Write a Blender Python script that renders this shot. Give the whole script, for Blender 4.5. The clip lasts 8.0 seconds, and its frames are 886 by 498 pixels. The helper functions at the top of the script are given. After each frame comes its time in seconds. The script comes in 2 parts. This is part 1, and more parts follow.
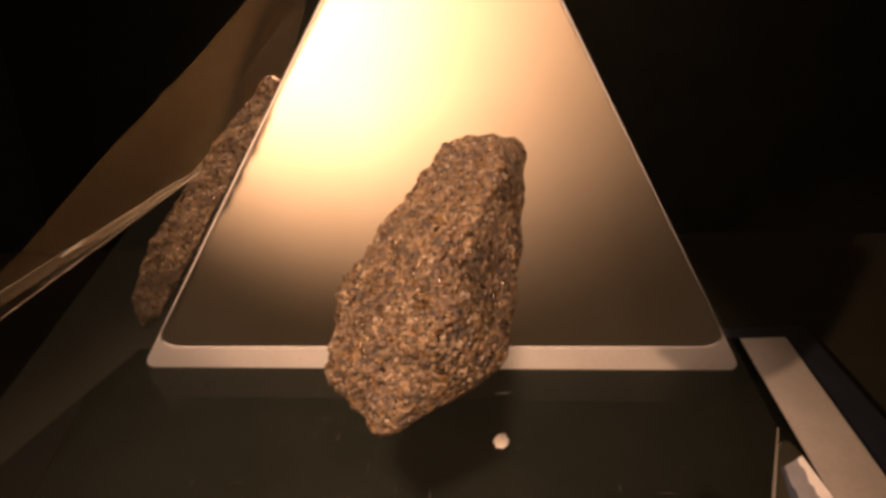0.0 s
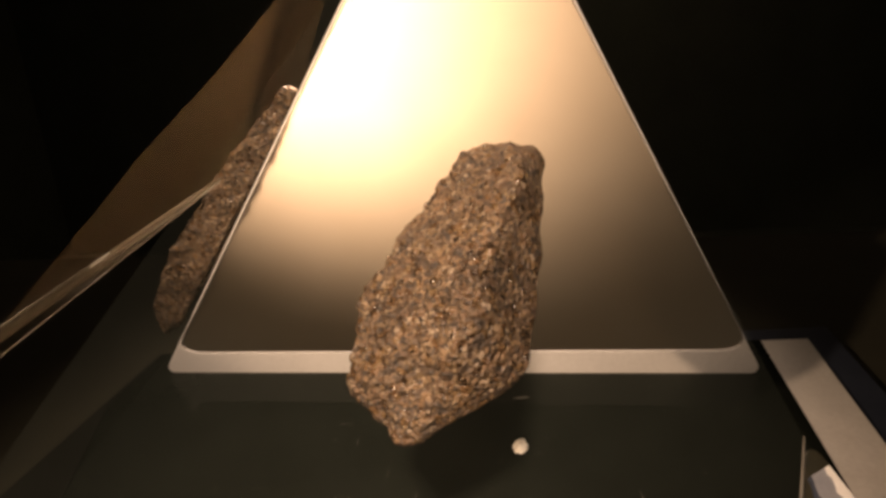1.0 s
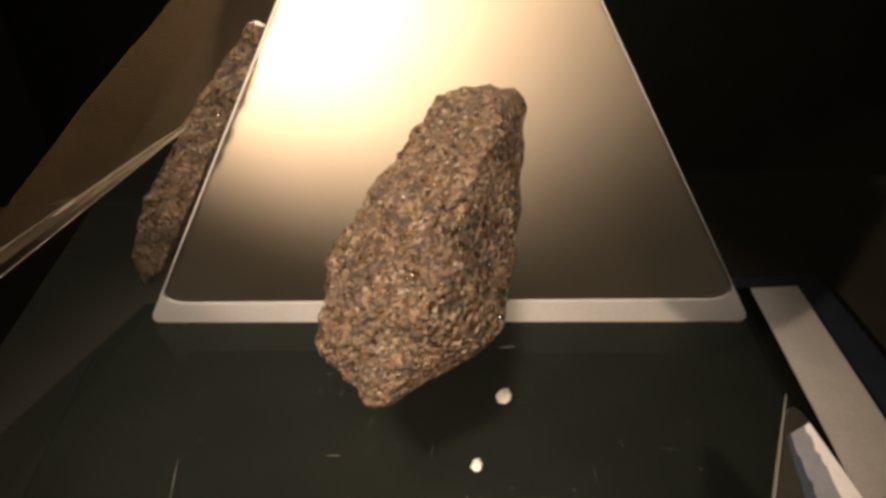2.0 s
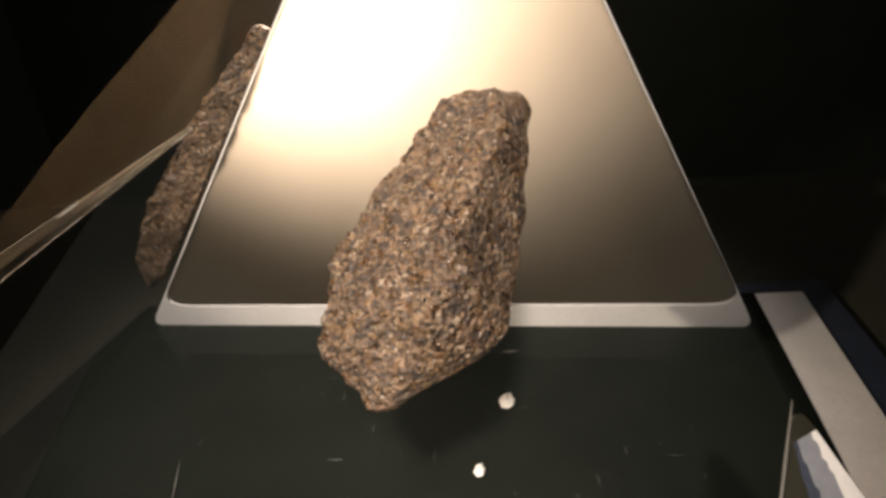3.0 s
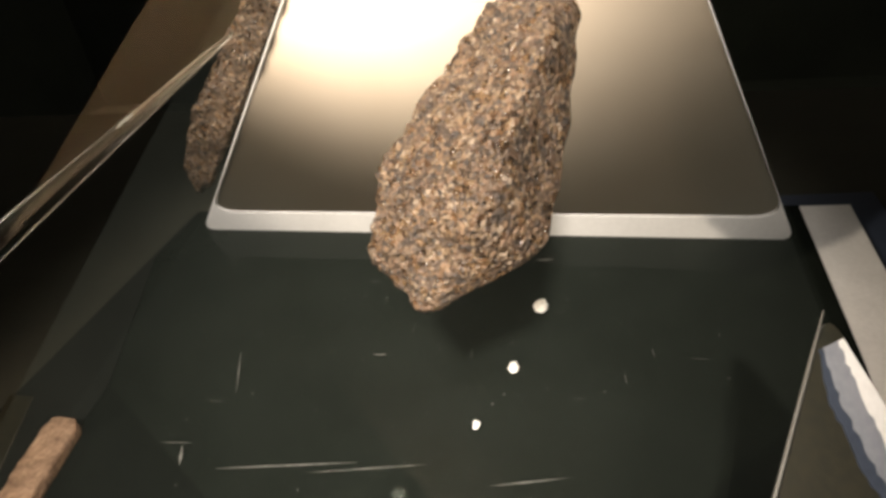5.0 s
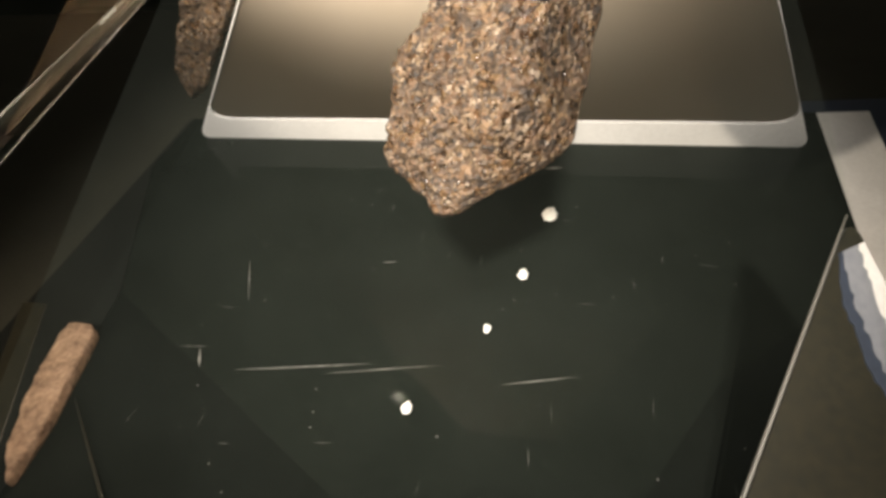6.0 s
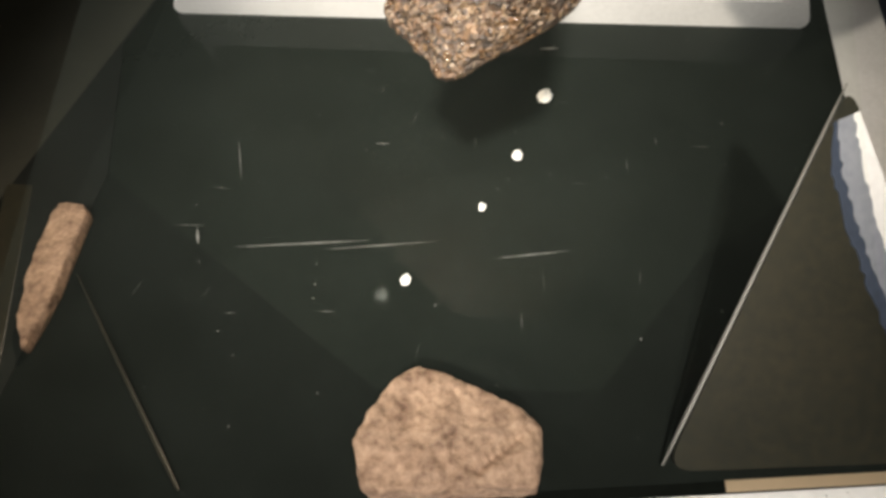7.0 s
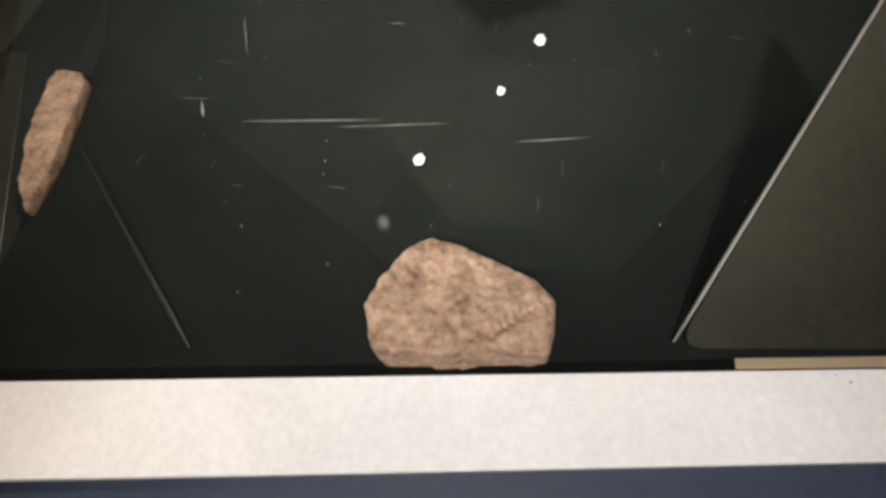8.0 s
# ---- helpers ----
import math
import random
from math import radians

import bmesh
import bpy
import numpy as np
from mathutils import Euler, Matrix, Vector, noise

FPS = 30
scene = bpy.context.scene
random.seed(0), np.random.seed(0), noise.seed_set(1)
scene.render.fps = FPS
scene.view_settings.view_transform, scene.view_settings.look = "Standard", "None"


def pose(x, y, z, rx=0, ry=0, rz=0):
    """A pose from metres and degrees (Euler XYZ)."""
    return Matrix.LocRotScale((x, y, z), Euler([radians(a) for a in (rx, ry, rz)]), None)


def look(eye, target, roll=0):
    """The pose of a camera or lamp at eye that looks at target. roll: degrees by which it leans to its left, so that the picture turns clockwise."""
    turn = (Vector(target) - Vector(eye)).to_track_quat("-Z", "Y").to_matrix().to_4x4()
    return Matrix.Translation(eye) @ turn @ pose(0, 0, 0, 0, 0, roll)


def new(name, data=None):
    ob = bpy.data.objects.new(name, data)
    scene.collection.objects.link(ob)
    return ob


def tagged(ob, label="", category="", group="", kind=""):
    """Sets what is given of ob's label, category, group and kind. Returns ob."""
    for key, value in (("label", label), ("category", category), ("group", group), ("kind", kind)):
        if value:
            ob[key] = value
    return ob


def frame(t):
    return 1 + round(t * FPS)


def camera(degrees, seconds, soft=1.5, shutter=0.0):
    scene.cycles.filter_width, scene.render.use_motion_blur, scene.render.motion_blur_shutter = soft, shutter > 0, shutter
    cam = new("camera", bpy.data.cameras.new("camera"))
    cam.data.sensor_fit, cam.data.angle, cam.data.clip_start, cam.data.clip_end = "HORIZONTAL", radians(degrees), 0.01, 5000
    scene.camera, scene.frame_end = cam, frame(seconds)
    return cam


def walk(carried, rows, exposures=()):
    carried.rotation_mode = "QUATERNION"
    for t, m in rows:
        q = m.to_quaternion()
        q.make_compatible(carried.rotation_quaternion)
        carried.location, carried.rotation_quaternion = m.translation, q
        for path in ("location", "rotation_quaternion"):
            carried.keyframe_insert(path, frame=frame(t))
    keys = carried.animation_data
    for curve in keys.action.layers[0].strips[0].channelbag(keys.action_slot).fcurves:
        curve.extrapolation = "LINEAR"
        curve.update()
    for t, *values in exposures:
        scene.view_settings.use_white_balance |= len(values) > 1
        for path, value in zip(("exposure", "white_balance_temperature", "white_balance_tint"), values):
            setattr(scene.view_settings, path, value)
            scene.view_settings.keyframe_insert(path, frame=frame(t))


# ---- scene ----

# ---------------------------------------------------------------- camera
cam = camera(80.18, 8.0, soft=3.3)
PATH = [
    (0.0, pose(0.0240, -0.1205, 0.1169, 74.543, 3.081, 6.330)),
    (0.5, pose(0.0231, -0.1218, 0.1189, 74.343, 3.881, 7.090)),
    (1.0, pose(0.0228, -0.1205, 0.1192, 74.593, 4.079, 7.551)),
    (1.5, pose(0.0249, -0.1152, 0.1192, 70.716, 4.245, 7.468)),
    (2.0, pose(0.0266, -0.1128, 0.1191, 68.360, 4.154, 7.103)),
    (3.5, pose(0.0259, -0.1122, 0.1189, 68.973, 3.968, 7.980)),
    (4.0, pose(0.0254, -0.1114, 0.1207, 66.827, 4.533, 9.038)),
    (5.5, pose(0.0232, -0.1182, 0.1212, 54.480, 5.255, 11.084)),
    (6.0, pose(0.0195, -0.1166, 0.1183, 49.793, 4.696, 10.422)),
    (6.5, pose(0.0188, -0.1186, 0.1170, 45.963, 4.593, 9.942)),
    (7.0, pose(0.0161, -0.1233, 0.1147, 39.130, 3.257, 9.024)),
    (7.5, pose(0.0126, -0.1311, 0.1080, 35.932, 1.624, 10.120)),
    (8.0, pose(0.0138, -0.1325, 0.1036, 32.016, 1.952, 11.009)),
]
EXPOSURES = [(0.0, -0.60, 11400, 46), (1.0, -0.56, 9000, 27), (2.0, -0.44, 7500, 18), (3.5, -0.03, 6300, 13), (5.5, 0.36, 6300, 9), (7.0, 0.48, 5950, 7), (8.0, 0.42, 5750, 9)]
walk(cam, PATH, exposures=EXPOSURES)

# ---------------------------------------------------------------- light
world = bpy.data.worlds.new("dark_hall")
scene.world = world
world.use_nodes = True
world.node_tree.nodes["Background"].inputs[0].default_value = (0.9, 1.0, 0.85, 1)
world.node_tree.nodes["Background"].inputs[1].default_value = 0.004


def spot(eye, target, watts, angle, blend, size, colour):
    lamp = bpy.data.lights.new("unseen_spot", "SPOT")
    lamp.energy, lamp.spot_size, lamp.spot_blend, lamp.shadow_soft_size, lamp.color = watts, radians(angle), blend, size, colour
    ob = new("unseen_spot", lamp)
    ob.matrix_world = look(eye, target)
    return ob


WARM = (1.0, 0.83, 0.64)
# Unseen lamps, added for the rear sheet, the stones, the rim and the border.
spot((-0.048, 0.126, 0.182), (-0.037, 0.046, 0.152), 2.8, 117, 1.0, 0.010, (1.0, 0.77, 0.56))
spot((-0.38, -0.44, 0.28), (-0.030, 0.010, 0.080), 13.5, 27, 0.7, 0.009, WARM)
spot((0.04, -0.62, 0.74), (-0.034, 0.094, 0.006), 70.0, 20, 1.0, 0.045, (1.0, 0.88, 0.76))
spot((0.05, -0.42, 0.70), (0.022, -0.114, 0.0), 19.0, 20, 1.0, 0.006, (1.0, 0.87, 0.74))


# ---------------------------------------------------------------- materials
def shader(name, colour, rough=0.5, metal=0.0):
    m = bpy.data.materials.new(name)
    m.use_nodes = True
    b = m.node_tree.nodes["Principled BSDF"]
    b.inputs["Base Color"].default_value = (*colour, 1)
    b.inputs["Roughness"].default_value = rough
    b.inputs["Metallic"].default_value = metal
    return m, m.node_tree, b


def ramp(nt, fac, stops):
    r = nt.nodes.new("ShaderNodeValToRGB")
    e = r.color_ramp.elements
    e.remove(e[1])
    e[0].position, e[0].color = stops[0][0], (*stops[0][1], 1)
    for p, c in stops[1:]:
        e.new(p).color = (*c, 1)
    nt.links.new(fac, r.inputs[0])
    return r


def tex(nt, kind, scale, detail=4.0):
    co = nt.nodes.new("ShaderNodeTexCoord")
    n = nt.nodes.new(kind)
    n.inputs["Scale"].default_value = scale
    if "Detail" in n.inputs:
        n.inputs["Detail"].default_value = detail
    nt.links.new(co.outputs["Object"], n.inputs["Vector"])
    return n


def mottled(name, dark, light, rough, scale, fine, bump=0.15, dist=0.0004):
    m, nt, b = shader(name, light, rough)
    a, f = tex(nt, "ShaderNodeTexNoise", scale), tex(nt, "ShaderNodeTexNoise", fine, 8.0)
    mix = nt.nodes.new("ShaderNodeMath")
    mix.operation = "MULTIPLY_ADD"
    mix.inputs[1].default_value = 0.5
    nt.links.new(a.outputs["Fac"], mix.inputs[0])
    half = nt.nodes.new("ShaderNodeMath")
    half.operation = "MULTIPLY"
    half.inputs[1].default_value = 0.5
    nt.links.new(f.outputs["Fac"], half.inputs[0])
    nt.links.new(half.outputs[0], mix.inputs[2])
    r = ramp(nt, mix.outputs[0], [(0.3, dark), (0.7, light)])
    nt.links.new(r.outputs[0], b.inputs["Base Color"])
    bm = nt.nodes.new("ShaderNodeBump")
    bm.inputs["Strength"].default_value, bm.inputs["Distance"].default_value = bump, dist
    nt.links.new(f.outputs["Fac"], bm.inputs["Height"])
    nt.links.new(bm.outputs[0], b.inputs["Normal"])
    return m


def acrylic_material(name, film_colour, least, most, scale):
    """Water-clear acrylic with a thin uneven diffuse film that paints haze over its faces."""
    m, nt, b = shader(name, (0.97, 0.985, 0.97), 0.02)
    clear = nt.nodes.new("ShaderNodeBsdfTransparent")
    clear.inputs["Color"].default_value = (0.985, 0.99, 0.98, 1)
    film = nt.nodes.new("ShaderNodeBsdfDiffuse")
    film.inputs["Color"].default_value = (*film_colour, 1)
    blot = tex(nt, "ShaderNodeTexNoise", scale)
    amount = ramp(nt, blot.outputs["Fac"], [(0.25, (least, least, least)), (0.75, (most, most, most))])
    both = nt.nodes.new("ShaderNodeMixShader")
    nt.links.new(amount.outputs[0], both.inputs[0])
    nt.links.new(clear.outputs[0], both.inputs[1])
    nt.links.new(film.outputs[0], both.inputs[2])
    out = [n for n in nt.nodes if n.type == "OUTPUT_MATERIAL"][0]
    nt.links.new(both.outputs[0], out.inputs[0])
    return m


def polished_material():
    m, nt, b = shader("polished_acrylic_edge", (0.80, 0.82, 0.78), 0.03)
    b.inputs["Transmission Weight"].default_value = 1.0
    b.inputs["IOR"].default_value = 1.49
    return m


def frosted_material():
    """Satin white acrylic sheet that lets light through, added to carry the rear glow."""
    # Brown base puts the warm dim end of the glow into the colour.
    m, nt, b = shader("glow_sheet", (0.50, 0.38, 0.24), 0.6)
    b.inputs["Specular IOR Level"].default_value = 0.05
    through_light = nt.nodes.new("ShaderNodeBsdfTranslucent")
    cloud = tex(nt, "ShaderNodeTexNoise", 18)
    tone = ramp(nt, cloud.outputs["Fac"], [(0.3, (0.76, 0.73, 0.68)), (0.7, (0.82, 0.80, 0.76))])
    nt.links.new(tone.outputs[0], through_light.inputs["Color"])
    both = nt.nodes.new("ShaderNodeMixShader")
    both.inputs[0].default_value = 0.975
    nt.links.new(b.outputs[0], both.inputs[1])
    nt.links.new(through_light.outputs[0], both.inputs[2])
    out = [n for n in nt.nodes if n.type == "OUTPUT_MATERIAL"][0]
    nt.links.new(both.outputs[0], out.inputs[0])
    return m


def rock_material():
    """Coarse crystalline stone: brown, tan and pale grains among dark ones, some with a glassy face."""
    m, nt, b = shader("crystalline_rock", (0.3, 0.2, 0.13), 0.6)
    v = tex(nt, "ShaderNodeTexVoronoi", 700, 0.0)
    v2 = tex(nt, "ShaderNodeTexVoronoi", 1300, 0.0)
    big = tex(nt, "ShaderNodeTexNoise", 90)
    warp = tex(nt, "ShaderNodeTexNoise", 900, 3.0)
    add = nt.nodes.new("ShaderNodeMixRGB")
    add.blend_type, add.inputs[0].default_value = "ADD", 0.0012
    nt.links.new(v.inputs["Vector"].links[0].from_socket, add.inputs[1])
    nt.links.new(warp.outputs["Color"], add.inputs[2])
    for t in (v, v2):
        nt.links.new(add.outputs[0], t.inputs["Vector"])
    sep = nt.nodes.new("ShaderNodeSeparateColor")
    nt.links.new(v.outputs["Color"], sep.inputs[0])
    c1 = ramp(nt, sep.outputs[0], [(0.0, (0.030, 0.018, 0.011)), (0.22, (0.090, 0.050, 0.027)), (0.45, (0.19, 0.105, 0.054)),
                                   (0.75, (0.30, 0.175, 0.090)), (0.94, (0.38, 0.25, 0.14)), (1.0, (0.60, 0.48, 0.36))])
    sep2 = nt.nodes.new("ShaderNodeSeparateColor")
    nt.links.new(v2.outputs["Color"], sep2.inputs[0])
    c2 = ramp(nt, sep2.outputs[1], [(0.0, (0.030, 0.018, 0.011)), (0.35, (0.100, 0.060, 0.033)), (0.7, (0.22, 0.14, 0.075)), (0.94, (0.33, 0.23, 0.13)), (1.0, (0.60, 0.49, 0.38))])
    pick = ramp(nt, sep2.outputs[2], [(0.40, (0.0, 0.0, 0.0)), (0.55, (1.0, 1.0, 1.0))])
    mix = nt.nodes.new("ShaderNodeMixRGB")
    nt.links.new(pick.outputs[0], mix.inputs[0])
    nt.links.new(c1.outputs[0], mix.inputs[1])
    nt.links.new(c2.outputs[0], mix.inputs[2])
    tone = ramp(nt, big.outputs["Fac"], [(0.3, (0.46, 0.43, 0.40)), (0.7, (0.76, 0.74, 0.71))])
    mul = nt.nodes.new("ShaderNodeMixRGB")
    mul.blend_type, mul.inputs[0].default_value = "MULTIPLY", 1.0
    nt.links.new(mix.outputs[0], mul.inputs[1])
    nt.links.new(tone.outputs[0], mul.inputs[2])
    nt.links.new(mul.outputs[0], b.inputs["Base Color"])
    ro = ramp(nt, sep.outputs[2], [(0.0, (0.08, 0.08, 0.08)), (0.16, (0.16, 0.16, 0.16)), (0.30, (0.5, 0.5, 0.5)), (1.0, (0.7, 0.7, 0.7))])
    nt.links.new(ro.outputs[0], b.inputs["Roughness"])
    bm = nt.nodes.new("ShaderNodeBump")
    bm.inputs["Strength"].default_value, bm.inputs["Distance"].default_value = 1.0, 0.0018
    nt.links.new(sep.outputs[1], bm.inputs["Height"])
    facet = nt.nodes.new("ShaderNodeBump")
    facet.inputs["Strength"].default_value, facet.inputs["Distance"].default_value = 1.0, 0.0016
    nt.links.new(warp.outputs["Fac"], facet.inputs["Height"])
    nt.links.new(bm.outputs[0], facet.inputs["Normal"])
    nt.links.new(facet.outputs[0], b.inputs["Normal"])
    b.inputs["Specular IOR Level"].default_value = 1.0
    return m


def glowing(name, colour, strength):
    m, nt, b = shader(name, (0.8, 0.8, 0.8), 0.4)
    b.inputs["Emission Color"].default_value = (*colour, 1)
    b.inputs["Emission Strength"].default_value = strength
    return m


# Film colours hold the grey-green veil and the side face's brown haze.
ACRYLIC = acrylic_material("clear_acrylic", (0.52, 0.62, 0.55), 0.003, 0.007, 45)
HAZY = acrylic_material("hazy_acrylic", (0.60, 0.47, 0.34), 0.10, 0.26, 14)
POLISHED = polished_material()
FROSTED = frosted_material()
ROCK = rock_material()
# Stone colours of the rock's reflections in the base.
MIRRORED = mottled("mirrored_rock", (0.085, 0.042, 0.022), (0.44, 0.30, 0.20), 0.75, 170, 700, 0.6, 0.0006)
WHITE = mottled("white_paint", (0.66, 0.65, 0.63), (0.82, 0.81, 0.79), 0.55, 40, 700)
NAVY = mottled("navy_laminate", (0.020, 0.028, 0.048), (0.036, 0.048, 0.078), 0.5, 30, 600)
SLATE = mottled("black_board", (0.006, 0.007, 0.006), (0.012, 0.013, 0.011), 0.7, 30, 600)
GLOSS = mottled("polished_black_bed", (0.0060, 0.0075, 0.0058), (0.0108, 0.0130, 0.0104), 0.03, 35, 400, 0.0)
GLOSS.node_tree.nodes["Principled BSDF"].inputs["Specular IOR Level"].default_value = 0.03
# Same bed, darkened in colour outside the hazy V of reflections.
DARKER_BED = mottled("darkened_black_bed", (0.0040, 0.0047, 0.0038), (0.0074, 0.0086, 0.0071), 0.03, 35, 400, 0.0)
DARKER_BED.node_tree.nodes["Principled BSDF"].inputs["Specular IOR Level"].default_value = 0.03
FACET = mottled("smoky_olive_face", (0.011, 0.013, 0.010), (0.036, 0.031, 0.019), 0.3, 22, 500, 0.05)
REFLECTED_BLUE = mottled("reflected_blue", (0.17, 0.18, 0.21), (0.25, 0.26, 0.29), 0.5, 60, 600)
SLATE.node_tree.nodes["Principled BSDF"].inputs["Specular IOR Level"].default_value = 0.1
# Pale grey of the thin rods that stand for bright edge lines.
EDGE_SHINE = shader("edge_shine", (0.16, 0.155, 0.14), 0.5, 0.2)[0]
OLIVE = mottled("olive_cloth", (0.022, 0.022, 0.014), (0.038, 0.037, 0.023), 0.9, 25, 900, 0.4)
BLACK = mottled("dark_green_wall", (0.10, 0.115, 0.095), (0.15, 0.17, 0.14), 0.9, 3, 60, 0.4, 0.002)
CEILING = mottled("grey_green_ceiling", (0.30, 0.335, 0.28), (0.38, 0.42, 0.35), 0.9, 2, 40, 0.3, 0.002)
BRASS = shader("brass_strip", (0.72, 0.56, 0.36), 0.35, 0.6)[0]
CHALK = mottled("chalky_scratch", (0.05, 0.05, 0.047), (0.26, 0.26, 0.24), 0.8, 260, 1500)
LAMP_GLOW = glowing("lamp_glass", (1.0, 0.86, 0.66), 130.0)
LAMP_DOT = shader("lamp_reflection", (0.9, 0.9, 0.86), 0.3)[0]
DARK_METAL = shader("dark_metal", (0.03, 0.03, 0.03), 0.45, 0.8)[0]


# ---------------------------------------------------------------- mesh helpers
def from_bm(name, bm, material, smooth=False):
    me = bpy.data.meshes.new(name)
    bmesh.ops.recalc_face_normals(bm, faces=bm.faces[:])
    if smooth:
        for f in bm.faces:
            f.smooth = True
    bm.to_mesh(me)
    bm.free()
    me.materials.append(material)
    return new(name, me)


def part(name, bm, material, parent, label="", smooth=False):
    ob = from_bm(name, bm, material, smooth)
    ob.parent = parent
    if label:
        ob["label"] = label
    return ob


def slab(points, z0, z1, bevel=0.0):
    """A plate with the given outline between two heights."""
    bm = bmesh.new()
    low = [bm.verts.new((x, y, z0)) for x, y in points]
    top = [bm.verts.new((x, y, z1)) for x, y in points]
    n = len(points)
    bm.faces.new(low[::-1])
    bm.faces.new(top)
    for i in range(n):
        bm.faces.new((low[i], low[(i + 1) % n], top[(i + 1) % n], top[i]))
    if bevel:
        bmesh.ops.bevel(bm, geom=[e for e in bm.edges if all(v in top for v in e.verts)], offset=bevel, segments=3, profile=0.5, affect="EDGES")
    return bm


def block(x0, x1, y0, y1, z0, z1, bevel=0.0):
    return slab([(x0, y0), (x1, y0), (x1, y1), (x0, y1)], z0, z1, bevel)


# ---------------------------------------------------------------- the dark hall
floor = tagged(from_bm("floor", block(-4, 4, -4, 4, -1.05, -0.95), BLACK), kind="structure")
ceiling = tagged(from_bm("ceiling", block(-4, 4, -4, 4, 2.45, 2.55), CEILING), kind="structure")
for name, q in (("wall_north", (-4, 4, 4, 4.1)), ("wall_south", (-4, 4, -4.1, -4)), ("wall_east", (4, 4.1, -4, 4)), ("wall_west", (-4.1, -4, -4, 4))):
    tagged(from_bm(name, block(*q, -1.05, 2.55), BLACK), kind="structure")


# ---------------------------------------------------------------- table and plinth
def display_table():
    top = new("display_table")
    tagged(top, "dark olive cloth-covered display table under the plinth", "table")
    part("tabletop", block(-1.1, 1.1, -0.6, 0.345, -0.04, -0.006, 0.004), OLIVE, top)
    for x in (-1.0, 1.0):
        for y in (-0.5, 0.26):
            part("leg", block(x - 0.03, x + 0.03, y - 0.03, y + 0.03, -0.95, -0.04), DARK_METAL, top)


display_table()

OUTER = [(-0.140, -0.1476), (0.1145, -0.0942), (0.157, 0.130)]
INNER = [(-0.140, -0.1272), (0.0970, -0.0803), (0.1350, 0.128)]
EDGE = [(-0.138, -0.170), (0.130, -0.1095), (0.174, 0.147), (-0.166, 0.116)]


def rod(a, b, r0, r1, sides=10, rings=8):
    """A round tapered bar between two points."""
    a, b = Vector(a), Vector(b)
    turn = (b - a).to_track_quat("Z", "Y").to_matrix()
    bm = bmesh.new()
    loops = []
    for k in range(rings + 1):
        f = k / rings
        r = (r0 + (r1 - r0) * f) * (0.45 if k in (0, rings) else 1.0)
        loops.append([bm.verts.new(a.lerp(b, f) + turn @ Vector((r * math.cos(q * math.tau / sides), r * math.sin(q * math.tau / sides), 0))) for q in range(sides)])
    for lo, hi in zip(loops, loops[1:]):
        for q in range(sides):
            bm.faces.new((lo[q], lo[(q + 1) % sides], hi[(q + 1) % sides], hi[q]))
    bm.faces.new(loops[0][::-1])
    bm.faces.new(loops[-1])
    return bm


def display_plinth():
    base = new("display_plinth")
    tagged(base, "navy plinth with a white painted border and polished black bed", "plinth")
    part("navy_base", slab(EDGE, -0.006, -0.0022, 0.0008), NAVY, base)
    part("black_bed", slab([(-0.0143, -0.0751), (0.0370, -0.0690), (0.0644, -0.0273), (0.1168, 0.020), INNER[2], (-0.170, 0.116), (-0.163, 0.067), (-0.1225, -0.0120)], -0.0022, -0.0003), GLOSS, base, "polished black bed beneath the clear block")
    part("front_bed", slab([(-0.1015, -0.1193), INNER[1], (0.1168, 0.020), (0.0644, -0.0273), (0.0370, -0.0690), (-0.0143, -0.0751), (-0.1225, -0.0120), (-0.1045, -0.0880)], -0.0022, -0.0003), DARKER_BED, base, "front of the black bed, coloured darker beyond the reflected V lines")
    part("side_bed", slab([INNER[0], (-0.1019, -0.1194), (-0.1049, -0.0880), (-0.1229, -0.0120), (-0.1634, 0.067), (-0.1704, 0.116), (-0.172, 0.1155)], -0.0022, -0.0004), SLATE, base, "matt black edge board")
    # Added rod draws the faint reflected edge across the bed.
    part("reflected_line", rod((-0.0500, -0.1030, 0.0006), (-0.107, -0.053, 0.0006), 0.0006, 0.0002), FACET, base, "thin rod for a faint reflected edge line")
    for i in range(2):
        part("border_strip", slab([OUTER[i], OUTER[i + 1], INNER[i + 1], INNER[i]], -0.0021, -0.0006, 0.0003), WHITE, base, "white painted border strip")
    part("border_strip", slab([(-0.1060, -0.0900), (-0.146, -0.020), (-0.156, -0.020), (-0.1110, -0.0980)], -0.0059, -0.0002, 0.0002), FACET, base, "smoky grey inner border strip")
    part("brass_inlay", slab([(0.061, -0.0873), (0.0955, -0.0805), (0.0950, -0.0782), (0.061, -0.0849)], -0.0007, -0.0002, 0.0002), BRASS, base, "thin brass inlay along the border")
    return base


display_plinth()


# ---------------------------------------------------------------- the clear pyramid
BASE = [(-0.100, -0.1170), (0.0945, -0.0785), (0.128, 0.1155), (-0.166, 0.1155)]
APEX = (0.012, 0.036, 0.190)
LEAN = 0.35


def on_rear(x, z, back=0.0):
    """A point of the leaning rear face."""
    return Vector((x, 0.097 - LEAN * z + back, z))


def rounded(corners, radii, steps=7):
    """The outline of a polygon with its corners rounded."""
    out = []
    n = len(corners)
    for i in range(n):
        p, a, b = Vector(corners[i]), Vector(corners[i - 1]), Vector(corners[(i + 1) % n])
        a, b = p + (a - p).normalized() * radii[i], p + (b - p).normalized() * radii[i]
        for k in range(steps):
            f = k / (steps - 1)
            out.append(a * (1 - f) ** 2 + p * 2 * f * (1 - f) + b * f * f)
    return out


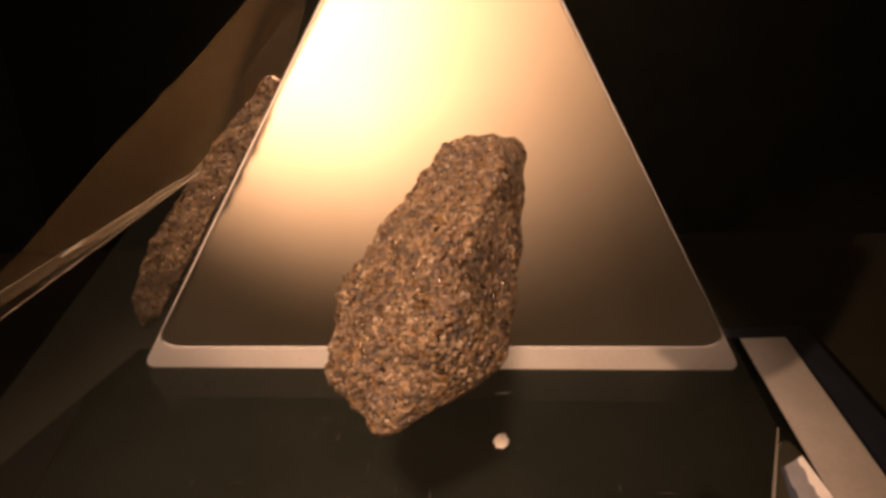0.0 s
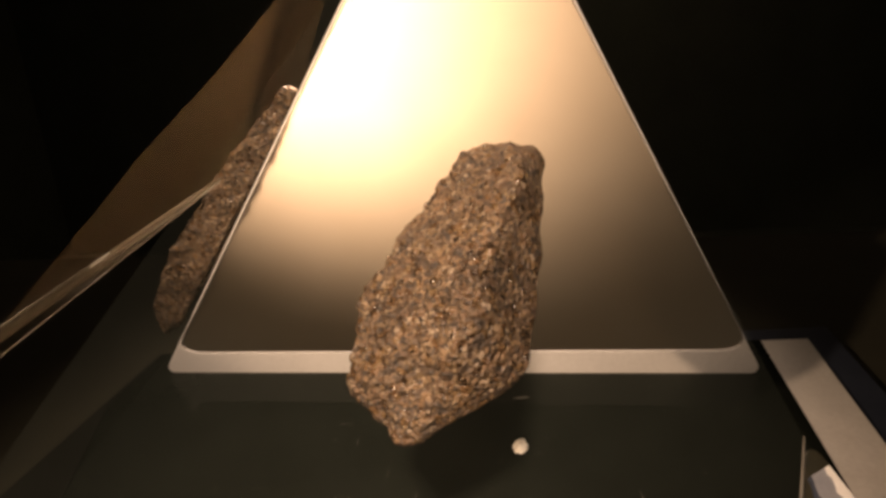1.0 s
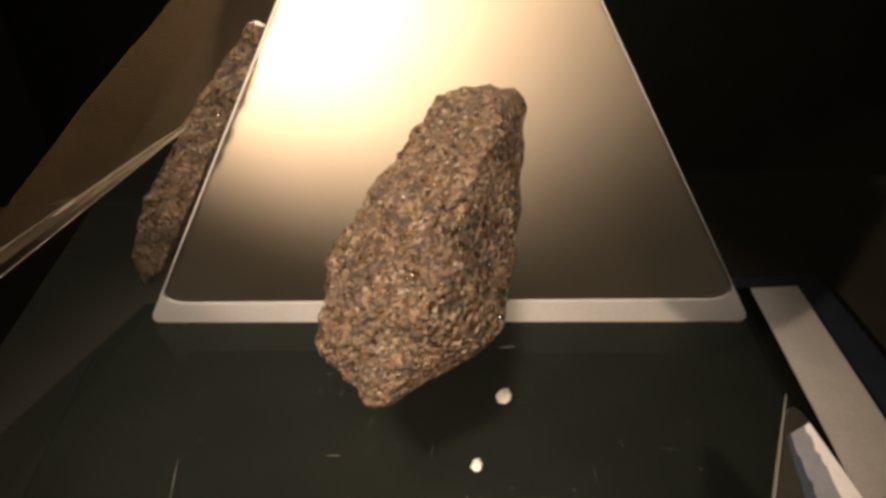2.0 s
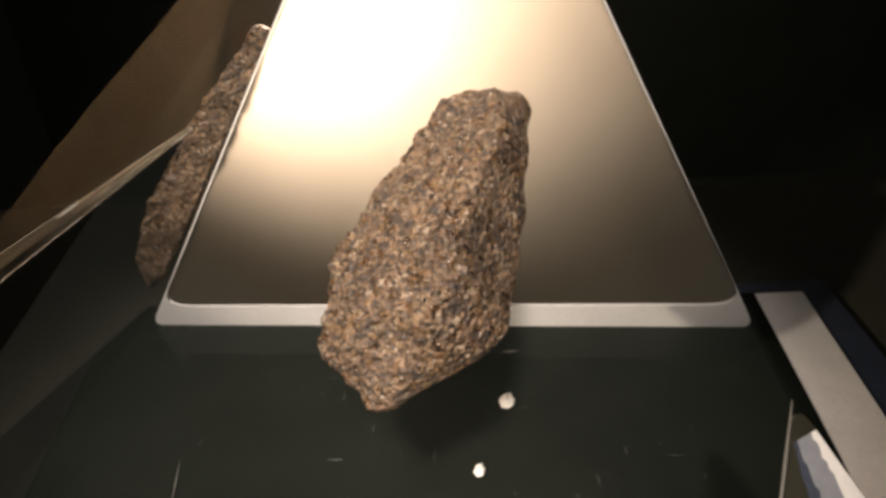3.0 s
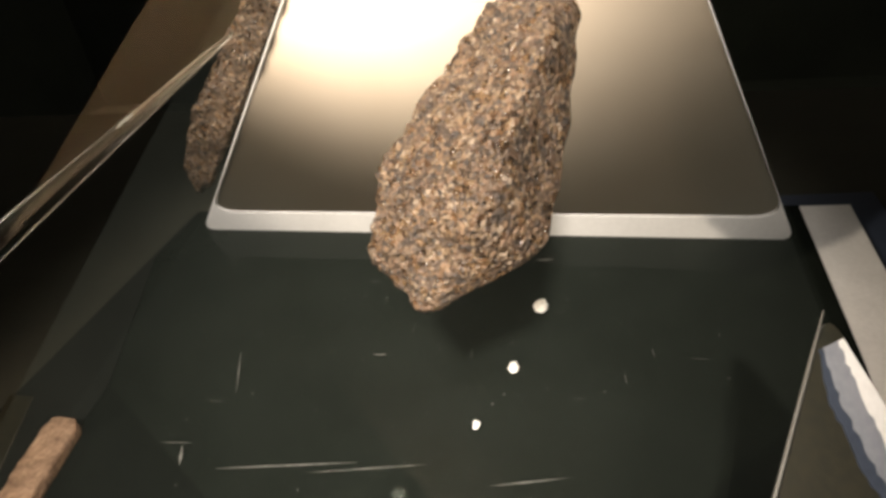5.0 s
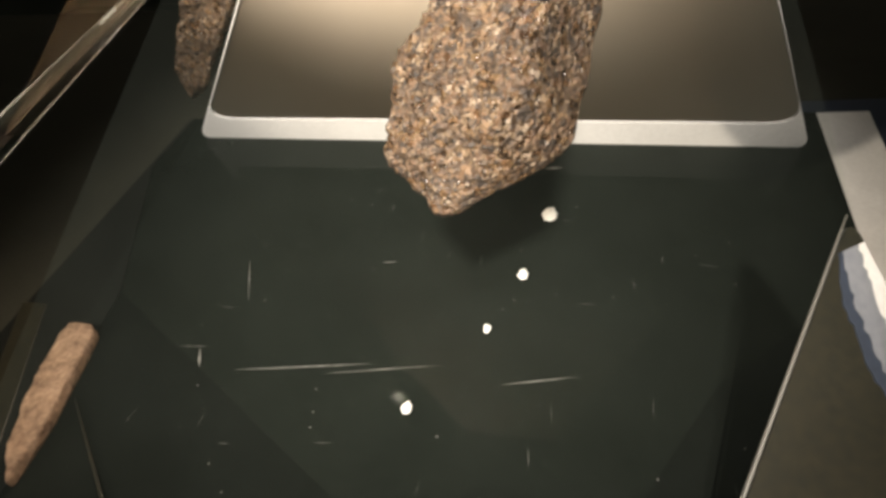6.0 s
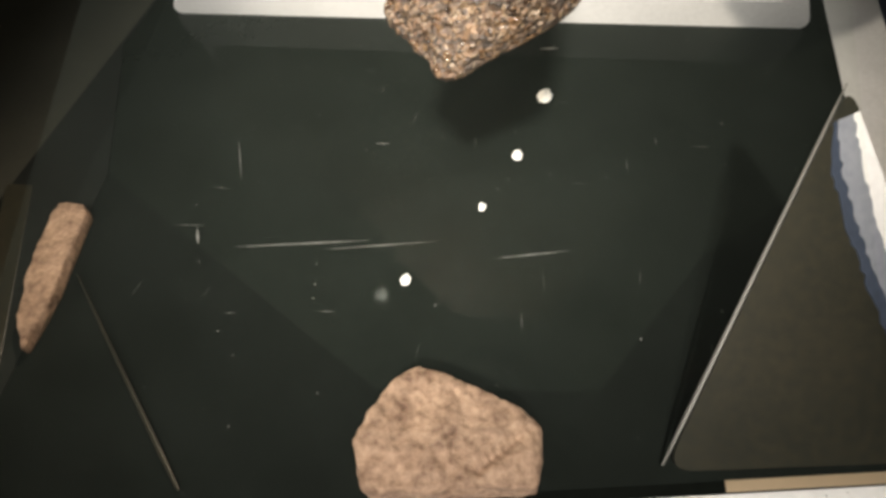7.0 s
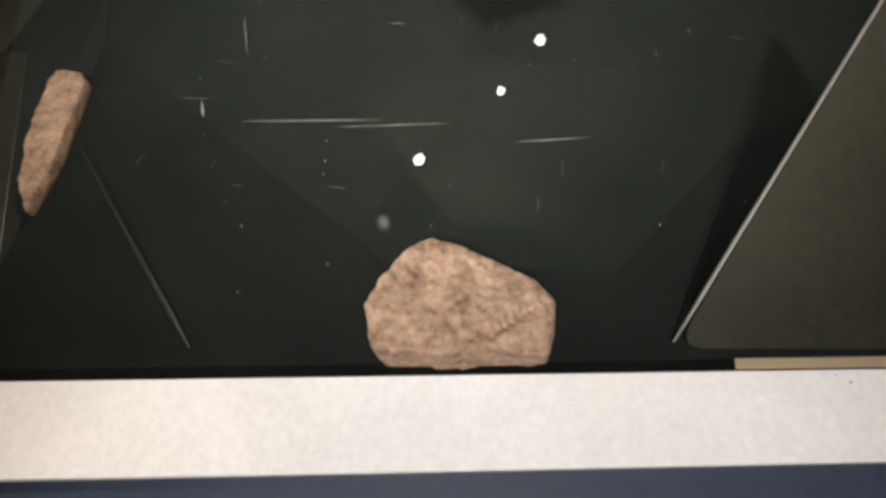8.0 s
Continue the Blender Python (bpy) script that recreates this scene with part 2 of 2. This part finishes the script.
def rear_face(thing):
    outer = rounded([(-0.1560, -0.001), (0.1230, -0.001), (0.0330, 0.158), (-0.0205, 0.158)], (0.010, 0.008, 0.002, 0.002))
    inner = rounded([(-0.1438, 0.0125), (0.1152, 0.0125), (0.0325, 0.1574), (-0.0199, 0.1574)], (0.015, 0.013, 0.002, 0.002))
    bm = bmesh.new()
    front = [[bm.verts.new(on_rear(p.x, p.y, d)) for p in o] for o, d in ((outer, 0.0005), (outer, -0.0012), (inner, -0.0018), (inner, 0.0005))]
    n = len(outer)
    for lo, hi in zip(front, front[1:]):
        for k in range(n):
            bm.faces.new((lo[k], lo[(k + 1) % n], hi[(k + 1) % n], hi[k]))
    part("white_rim", bm, WHITE, thing, "white painted rim with rounded corners")
    bm = bmesh.new()
    faces = [[bm.verts.new(on_rear(p.x, p.y, d)) for p in inner] for d in (0.0, 0.0004)]
    bm.faces.new(faces[0])
    bm.faces.new(faces[1][::-1])
    for k in range(n):
        bm.faces.new((faces[0][k], faces[0][(k + 1) % n], faces[1][(k + 1) % n], faces[1][k]))
    part("rear_face", bm, FROSTED, thing, "frosted sheet added for the rear face's glow, lit by an unseen lamp")


FOOT, TOP, HEEL = Vector((0.0492, -0.0852, 0.0005)), Vector((0.0805, -0.0166, 0.0474)), Vector((0.112, -0.0740, 0.0005))


def on_facet(x, y, lift=0.0):
    n = (HEEL - FOOT).cross(TOP - FOOT).normalized()
    return Vector((x, y, (n.dot(FOOT) - n.x * x - n.y * y) / n.z)) + n * lift


def facet_sheet(outline, lift, thick):
    bm = bmesh.new()
    top = [bm.verts.new(on_facet(x, y, lift)) for x, y in outline]
    low = [bm.verts.new(on_facet(x, y, lift - thick)) for x, y in outline]
    bm.faces.new(top)
    bm.faces.new(low[::-1])
    for k in range(len(top)):
        bm.faces.new((low[k], low[(k + 1) % len(top)], top[(k + 1) % len(top)], top[k]))
    return bm


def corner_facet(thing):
    """A corner reflection built as a smoky round-edged face with pale and blue bands."""
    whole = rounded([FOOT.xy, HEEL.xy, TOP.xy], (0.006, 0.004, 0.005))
    part("corner_face", facet_sheet([(p.x, p.y) for p in whole], 0.0, 0.0012), FACET, thing, "smoky olive corner face built for a reflection")
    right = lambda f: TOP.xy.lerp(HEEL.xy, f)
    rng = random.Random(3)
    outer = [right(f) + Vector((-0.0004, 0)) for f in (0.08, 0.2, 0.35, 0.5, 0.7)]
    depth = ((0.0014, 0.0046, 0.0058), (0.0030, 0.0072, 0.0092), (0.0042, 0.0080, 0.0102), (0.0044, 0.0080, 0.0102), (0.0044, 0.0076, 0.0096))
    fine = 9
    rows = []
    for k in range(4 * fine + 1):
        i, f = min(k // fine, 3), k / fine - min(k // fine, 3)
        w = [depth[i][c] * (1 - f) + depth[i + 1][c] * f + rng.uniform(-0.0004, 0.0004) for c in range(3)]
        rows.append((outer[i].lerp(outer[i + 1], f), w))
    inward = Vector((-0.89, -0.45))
    # Coloured strips paint the border's reflection onto the face.
    for name, a, b, material, label, lift in (("pale_reflection", None, 0, WHITE, "pale band painted for the reflected border", 0.0004), ("blue_reflection", 0, 1, REFLECTED_BLUE, "pale blue wavy band painted as reflection", 0.0003), ("navy_reflection", 1, 2, NAVY, "narrow navy wavy band painted as reflection", 0.0002)):
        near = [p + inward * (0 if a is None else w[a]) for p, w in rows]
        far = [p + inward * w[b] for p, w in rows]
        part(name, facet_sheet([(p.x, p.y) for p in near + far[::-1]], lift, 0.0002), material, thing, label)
    part("polished_edge", rod(FOOT + Vector((-0.0005, 0.001, 0.0008)), TOP + Vector((-0.001, -0.001, 0.0004)), 0.0005, 0.0003), EDGE_SHINE, thing, "pale rod for the bright line on the corner edge")


def left_face(thing):
    bm = bmesh.new()
    ring = [(-0.038, 0.038, 0.157), (-0.0516, 0.0137, 0.1326), (-0.0635, -0.0094, 0.1117), (-0.0747, -0.0266, 0.0927), (-0.084, -0.042, 0.0767),
            (-0.0801, 0.0115, 0.0910), (-0.0776, 0.0441, 0.0998), (-0.0674, 0.0768, 0.1199), (-0.0607, 0.0915, 0.1319), (-0.045, 0.080, 0.157)]
    bm.faces.new([bm.verts.new(p) for p in ring])
    part("side_face", bm, HAZY, thing, "clear side face with a brownish haze painted on").visible_shadow = False
    part("polished_edge", rod((-0.0774, 0.0480, 0.1004), (-0.0872, -0.0837, 0.0660), 0.0007, 0.0036, 14), POLISHED, thing, "polished rounded lower edge").visible_shadow = False
    # Thin pale rod added as the highlight running along the edge.
    part("polished_edge", rod((-0.0772, 0.0470, 0.0995), (-0.0865, -0.0820, 0.0634), 0.0002, 0.0005), EDGE_SHINE, thing, "added pale line for the shine on the polished edge").visible_shadow = False


def acrylic_pyramid():
    thing = new("acrylic_pyramid")
    tagged(thing, "clear acrylic pyramid with an added frosted rear sheet and rounded edges", "pyramid")
    bm = bmesh.new()
    low = [bm.verts.new((x, y, 0)) for x, y in BASE]
    tip = bm.verts.new(APEX)
    bm.faces.new(low[::-1])
    for i in range(4):
        bm.faces.new((low[i], low[(i + 1) % 4], tip))
    body = part("body", bm, ACRYLIC, thing)
    body.visible_shadow = False
    rear_face(thing)
    corner_facet(thing)
    left_face(thing)
    # Scratches; the last, widest mark paints a glint under the rock.
    marks = [((-0.0654, -0.0383), (-0.0264, -0.0315), 0.0007), ((-0.0384, -0.0362), (-0.0070, -0.0297), 0.0004),
             ((0.0101, -0.0340), (0.0301, -0.0290), 0.0005), ((-0.0834, 0.0076), (-0.0744, -0.0115), 0.00035),
             ((-0.0877, -0.0322), (-0.0774, -0.0311), 0.0003), ((-0.0799, -0.0324), (-0.0766, -0.0385), 0.0010),
             ((-0.0350, 0.0106), (-0.0300, 0.0110), 0.0006), ((0.0175, 0.0735), (0.0250, 0.0745), 0.0022)]
    for a, b in [(Vector(m[0]), Vector(m[1])) for m in marks]:
        w = marks[[Vector(m[0]) for m in marks].index(a)][2]
        side = (b - a).orthogonal().normalized() * w / 2
        bm = bmesh.new()
        ring = []
        for k in range(9):
            p = a.lerp(b, k / 8)
            t = math.sin(math.pi * (k + 0.4) / 8.8) * random.uniform(0.5, 1.0)
            ring.append((bm.verts.new((*(p + side * t), 0.0004)), bm.verts.new((*(p - side * t), 0.0004))))
        for (p, q), (r, s) in zip(ring, ring[1:]):
            bm.faces.new((p, q, s, r))
        part("scratch", bm, CHALK, thing, "pale scratch and glint mark in the base")
    # Flat white beads stand in for the hall lamps' reflections in the bed.
    for x, y, r in ((0.0205, 0.0420, 0.0030), (0.0130, 0.0091, 0.0020), (0.0041, -0.0150, 0.0014), (-0.0133, -0.0441, 0.0015)):
        bm = bmesh.new()
        bmesh.ops.create_icosphere(bm, subdivisions=3, radius=r, matrix=Matrix.Translation((x, y, 0.0004)) @ Matrix.Diagonal((0.85, 1.35, 0.25, 1)))
        for v in bm.verts:
            v.co += Vector((1, 1, 0)) * 0.35 * r * noise.noise(v.co * 900)
        part("lamp_dot", bm, LAMP_DOT, thing, "flat white bead for a lamp's reflection", True)
    rng = random.Random(9)
    for _ in range(34):
        x, y, n = rng.uniform(-0.09, 0.08), rng.uniform(-0.07, 0.08), rng.uniform(0.002, 0.008)
        dx, dy, w = rng.uniform(-0.0008, 0.0008), n, rng.uniform(0.00005, 0.00011)
        if rng.random() < 0.25:
            dx, dy = n, rng.uniform(-0.001, 0.001)
        side = Vector((-dy, dx)).normalized() * w
        bm = bmesh.new()
        a, b, c, d = [bm.verts.new((*p, 0.00045)) for p in (Vector((x, y)), Vector((x + dx / 2, y + dy / 2)) + side, Vector((x + dx, y + dy)), Vector((x + dx / 2, y + dy / 2)) - side)]
        bm.faces.new((a, b, c, d))
        part("scratch", bm, CHALK, thing, "faint hairline scratch in the base")
    bm = bmesh.new()
    rng = random.Random(4)
    for _ in range(110):
        x, y, r = rng.uniform(-0.095, 0.09), rng.uniform(-0.09, 0.088), rng.choice((0.00012, 0.00016, 0.0002, 0.00034))
        vs = [bm.verts.new((x + r * rng.uniform(0.5, 1) * math.cos(k * math.pi / 3), y + r * rng.uniform(0.5, 1.3) * math.sin(k * math.pi / 3), 0.0005)) for k in range(6)]
        bm.faces.new(vs)
    tagged(part("dust_specks", bm, CHALK, thing), kind="stuff")
    return thing


acrylic_pyramid()


# ---------------------------------------------------------------- the rock inside it and its built reflections
def roughen(bm, passes, limit, grain):
    """Splits a coarse stone into small faces and breaks up its surface."""
    bmesh.ops.triangulate(bm, faces=bm.faces[:])
    for k in range(passes):
        bmesh.ops.subdivide_edges(bm, edges=[e for e in bm.edges if e.calc_length() > limit], cuts=1, use_grid_fill=True)
        bmesh.ops.triangulate(bm, faces=bm.faces[:])
        if k < 4:
            bmesh.ops.smooth_vert(bm, verts=bm.verts[:], factor=0.15, use_axis_x=True, use_axis_y=True, use_axis_z=True)
    bm.normal_update()
    moves = [v.normal * grain(v.co, v.normal) for v in bm.verts]
    for v, d in zip(bm.verts, moves):
        v.co += d


def hull_of(points):
    bm = bmesh.new()
    for p in points:
        bm.verts.new(p)
    hull = bmesh.ops.convex_hull(bm, input=bm.verts[:])
    loose = [g for g in hull["geom_interior"] if isinstance(g, bmesh.types.BMVert)]
    bmesh.ops.delete(bm, geom=loose, context="VERTS")
    return bm


def stone(name, bm, label, material=None):
    ob = from_bm(name, bm, material or ROCK, True)
    return tagged(ob, label, "rock")


def rock():
    """A wedge-shaped piece of coarse crystalline stone: rough on one side of its ridge, split flat on the other."""
    lean = lambda x, z: Vector((x, -0.035 + 0.8 * (z - 0.055), z))
    rim = [lean(x, z) for x, z in ((0.0215, 0.1086), (0.0262, 0.1075), (0.0288, 0.1040), (0.0280, 0.0951), (0.0260, 0.0834), (0.0250, 0.0726), (0.0243, 0.0668),
                                   (0.0200, 0.0644), (0.0093, 0.0603), (0.0019, 0.0560), (-0.0020, 0.0565), (-0.0056, 0.0597), (-0.0108, 0.0626), (-0.0148, 0.0654),
                                   (-0.0135, 0.0710), (-0.0125, 0.0785), (-0.0104, 0.0823), (-0.0048, 0.0892), (0.0010, 0.0952), (0.0034, 0.0988), (0.0034, 0.1020), (0.0078, 0.1064), (0.0128, 0.1083))]
    near, away = Vector((0.19, -0.93, 0.30)), Vector((-0.10, 0.80, 0.10))
    ridge = [lean(x, z) + near * d for x, z, d in ((0.0222, 0.1050, 0.006), (0.0202, 0.0986, 0.011), (0.0132, 0.0857, 0.0155), (0.0115, 0.0800, 0.0165), (0.0062, 0.0709, 0.0135), (0.0035, 0.0655, 0.008))]
    rough = [lean(x, z) + near * d for x, z, d in ((-0.0075, 0.0690, 0.0045), (-0.0040, 0.0800, 0.0055), (0.0045, 0.0900, 0.0060), (0.0115, 0.1000, 0.0050))]
    back = [lean(x, z) + away * d for x, z, d in ((0.0190, 0.1040, 0.010), (0.0200, 0.0800, 0.016), (0.0150, 0.0690, 0.012), (0.0010, 0.0630, 0.008), (-0.0070, 0.0680, 0.012), (0.0030, 0.0860, 0.016))]

    def grain(p, n):
        side = max(0.0, min(1.0, 0.5 - n.x * 1.6))
        d = 0.0013 * noise.noise(p * 110) + 0.0009 * noise.noise(p * 260) * (0.25 + side) + 0.0006 * noise.noise(p * 560) * (0.12 + side) + 0.0004 * noise.noise(p * 1200) * (0.3 + side)
        d -= 0.0032 * math.exp(-((p - Vector((0.0045, -0.0330, 0.0690))).length / 0.0055) ** 2)
        return d - 0.0014 * math.exp(-((p - Vector((0.0030, -0.001, 0.0985))).length / 0.0035) ** 2)

    middle = lean(0.0085, 0.083)
    bm = hull_of([middle + (p - middle) * 1.035 for p in rim + ridge + rough + back])
    roughen(bm, 6, 0.0007, grain)
    stone("rock", bm, "coarse brown crystalline rock embedded in the clear acrylic")


def mirrored_slab():
    """The rock's reflection beside the rear face, built as a flat upright stone flake."""
    outline = [(-0.053, 0.129), (-0.064, 0.1195), (-0.085, 0.104), (-0.108, 0.083), (-0.1280, 0.064), (-0.1465, 0.040), (-0.1520, 0.027), (-0.1515, 0.019), (-0.142, 0.024), (-0.050, 0.126)]
    pts = [on_rear(x, z, b) for x, z in outline for b in (0.004, 0.010)]
    grain = lambda p, n: 0.0013 * noise.noise(p * 90) + 0.0009 * noise.noise(p * 260) + 0.0005 * noise.noise(p * 700)
    bm = hull_of(pts)
    roughen(bm, 6, 0.0012, grain)
    stone("rock", bm, "flat rough brown flake built as the rock's reflection beside the rear face")


def mirrored_chip():
    """The rock's lower left reflection, built as a long chip along the bed."""
    outline = [(-0.1270, -0.0295), (-0.1186, -0.0286), (-0.1155, -0.0317), (-0.1061, -0.0637), (-0.1037, -0.0796), (-0.1122, -0.0695), (-0.1197, -0.0540), (-0.1253, -0.0399)]
    pts = [(x, y, z) for x, y in outline for z in (-0.0004, 0.0035)]
    grain = lambda p, n: (0.0007 * noise.noise(p * 120) + 0.0004 * noise.noise(p * 420)) * (1 if p.z > 0.001 else 0)
    bm = hull_of(pts)
    roughen(bm, 5, 0.0010, grain)
    stone("rock", bm, "long tan chip built as the rock's reflection along the bed's edge", MIRRORED)


def mirrored_block():
    """The rock's base reflection, built as a front block with a darker notched corner."""
    outline = [(-0.0101, -0.1005), (-0.0137, -0.0920), (-0.0118, -0.0849), (-0.0088, -0.0755), (-0.0036, -0.0721), (0.0113, -0.0758), (0.0183, -0.0784), (0.0237, -0.0810), (0.0252, -0.0938)]
    pts = [(x, y, -0.0004) for x, y in outline] + [(x, y, 0.0095) for x, y in outline[:7]] + [(0.0207, -0.0833, 0.0090), (0.0125, -0.0930, 0.0095), (0.0125, -0.0960, 0.0095), (0.0237, -0.0810, 0.0062), (0.0252, -0.0938, 0.0055)]
    crack = lambda p: min((p - Vector((0.0217, -0.0825, 0.0085)).lerp(Vector((0.0120, -0.0925, 0.0095)), k / 8)).length for k in range(9))
    grain = lambda p, n: (0.0009 * noise.noise(p * 130) + 0.0005 * noise.noise(p * 420) + 0.0002 * noise.noise(p * 900) - 0.0018 * math.exp(-(crack(p) / 0.0012) ** 2)) * (1 if p.z > 0.001 else 0)
    bm = hull_of(pts)
    roughen(bm, 6, 0.0008, grain)
    stone("rock", bm, "pale tan block built as the rock's reflection at the front border", MIRRORED)


rock()
mirrored_slab()
mirrored_chip()
mirrored_block()


# ---------------------------------------------------------------- pendant lamps of the hall
def pendant_lamp(x, y, r):
    thing = new("pendant_lamp")
    thing.location = (x, y, 1.94)
    tagged(thing, "small round pendant lamp with a warm white glass", "lamp", "row of pendant lamps")
    bm = bmesh.new()
    bmesh.ops.create_cone(bm, cap_ends=True, segments=24, radius1=r * 1.1, radius2=r * 0.5, depth=0.05, matrix=Matrix.Translation((0, 0, 0.025)))
    part("housing", bm, DARK_METAL, thing)
    bm = bmesh.new()
    bmesh.ops.create_cone(bm, cap_ends=True, segments=12, radius1=0.0015, radius2=0.0015, depth=0.46, matrix=Matrix.Translation((0, 0, 0.28)))
    part("rod", bm, DARK_METAL, thing)
    bm = bmesh.new()
    bmesh.ops.create_cone(bm, cap_ends=True, segments=24, radius1=r * 0.8, radius2=r, depth=0.012, matrix=Matrix.Translation((0, 0, -0.006)))
    part("glass", bm, LAMP_GLOW, thing)


for x, y, r in ((0.042, 2.62, 0.042), (-0.112, 2.06, 0.030), (-0.292, 1.69, 0.024), (-0.608, 1.20, 0.024)):
    pendant_lamp(x, y, r)
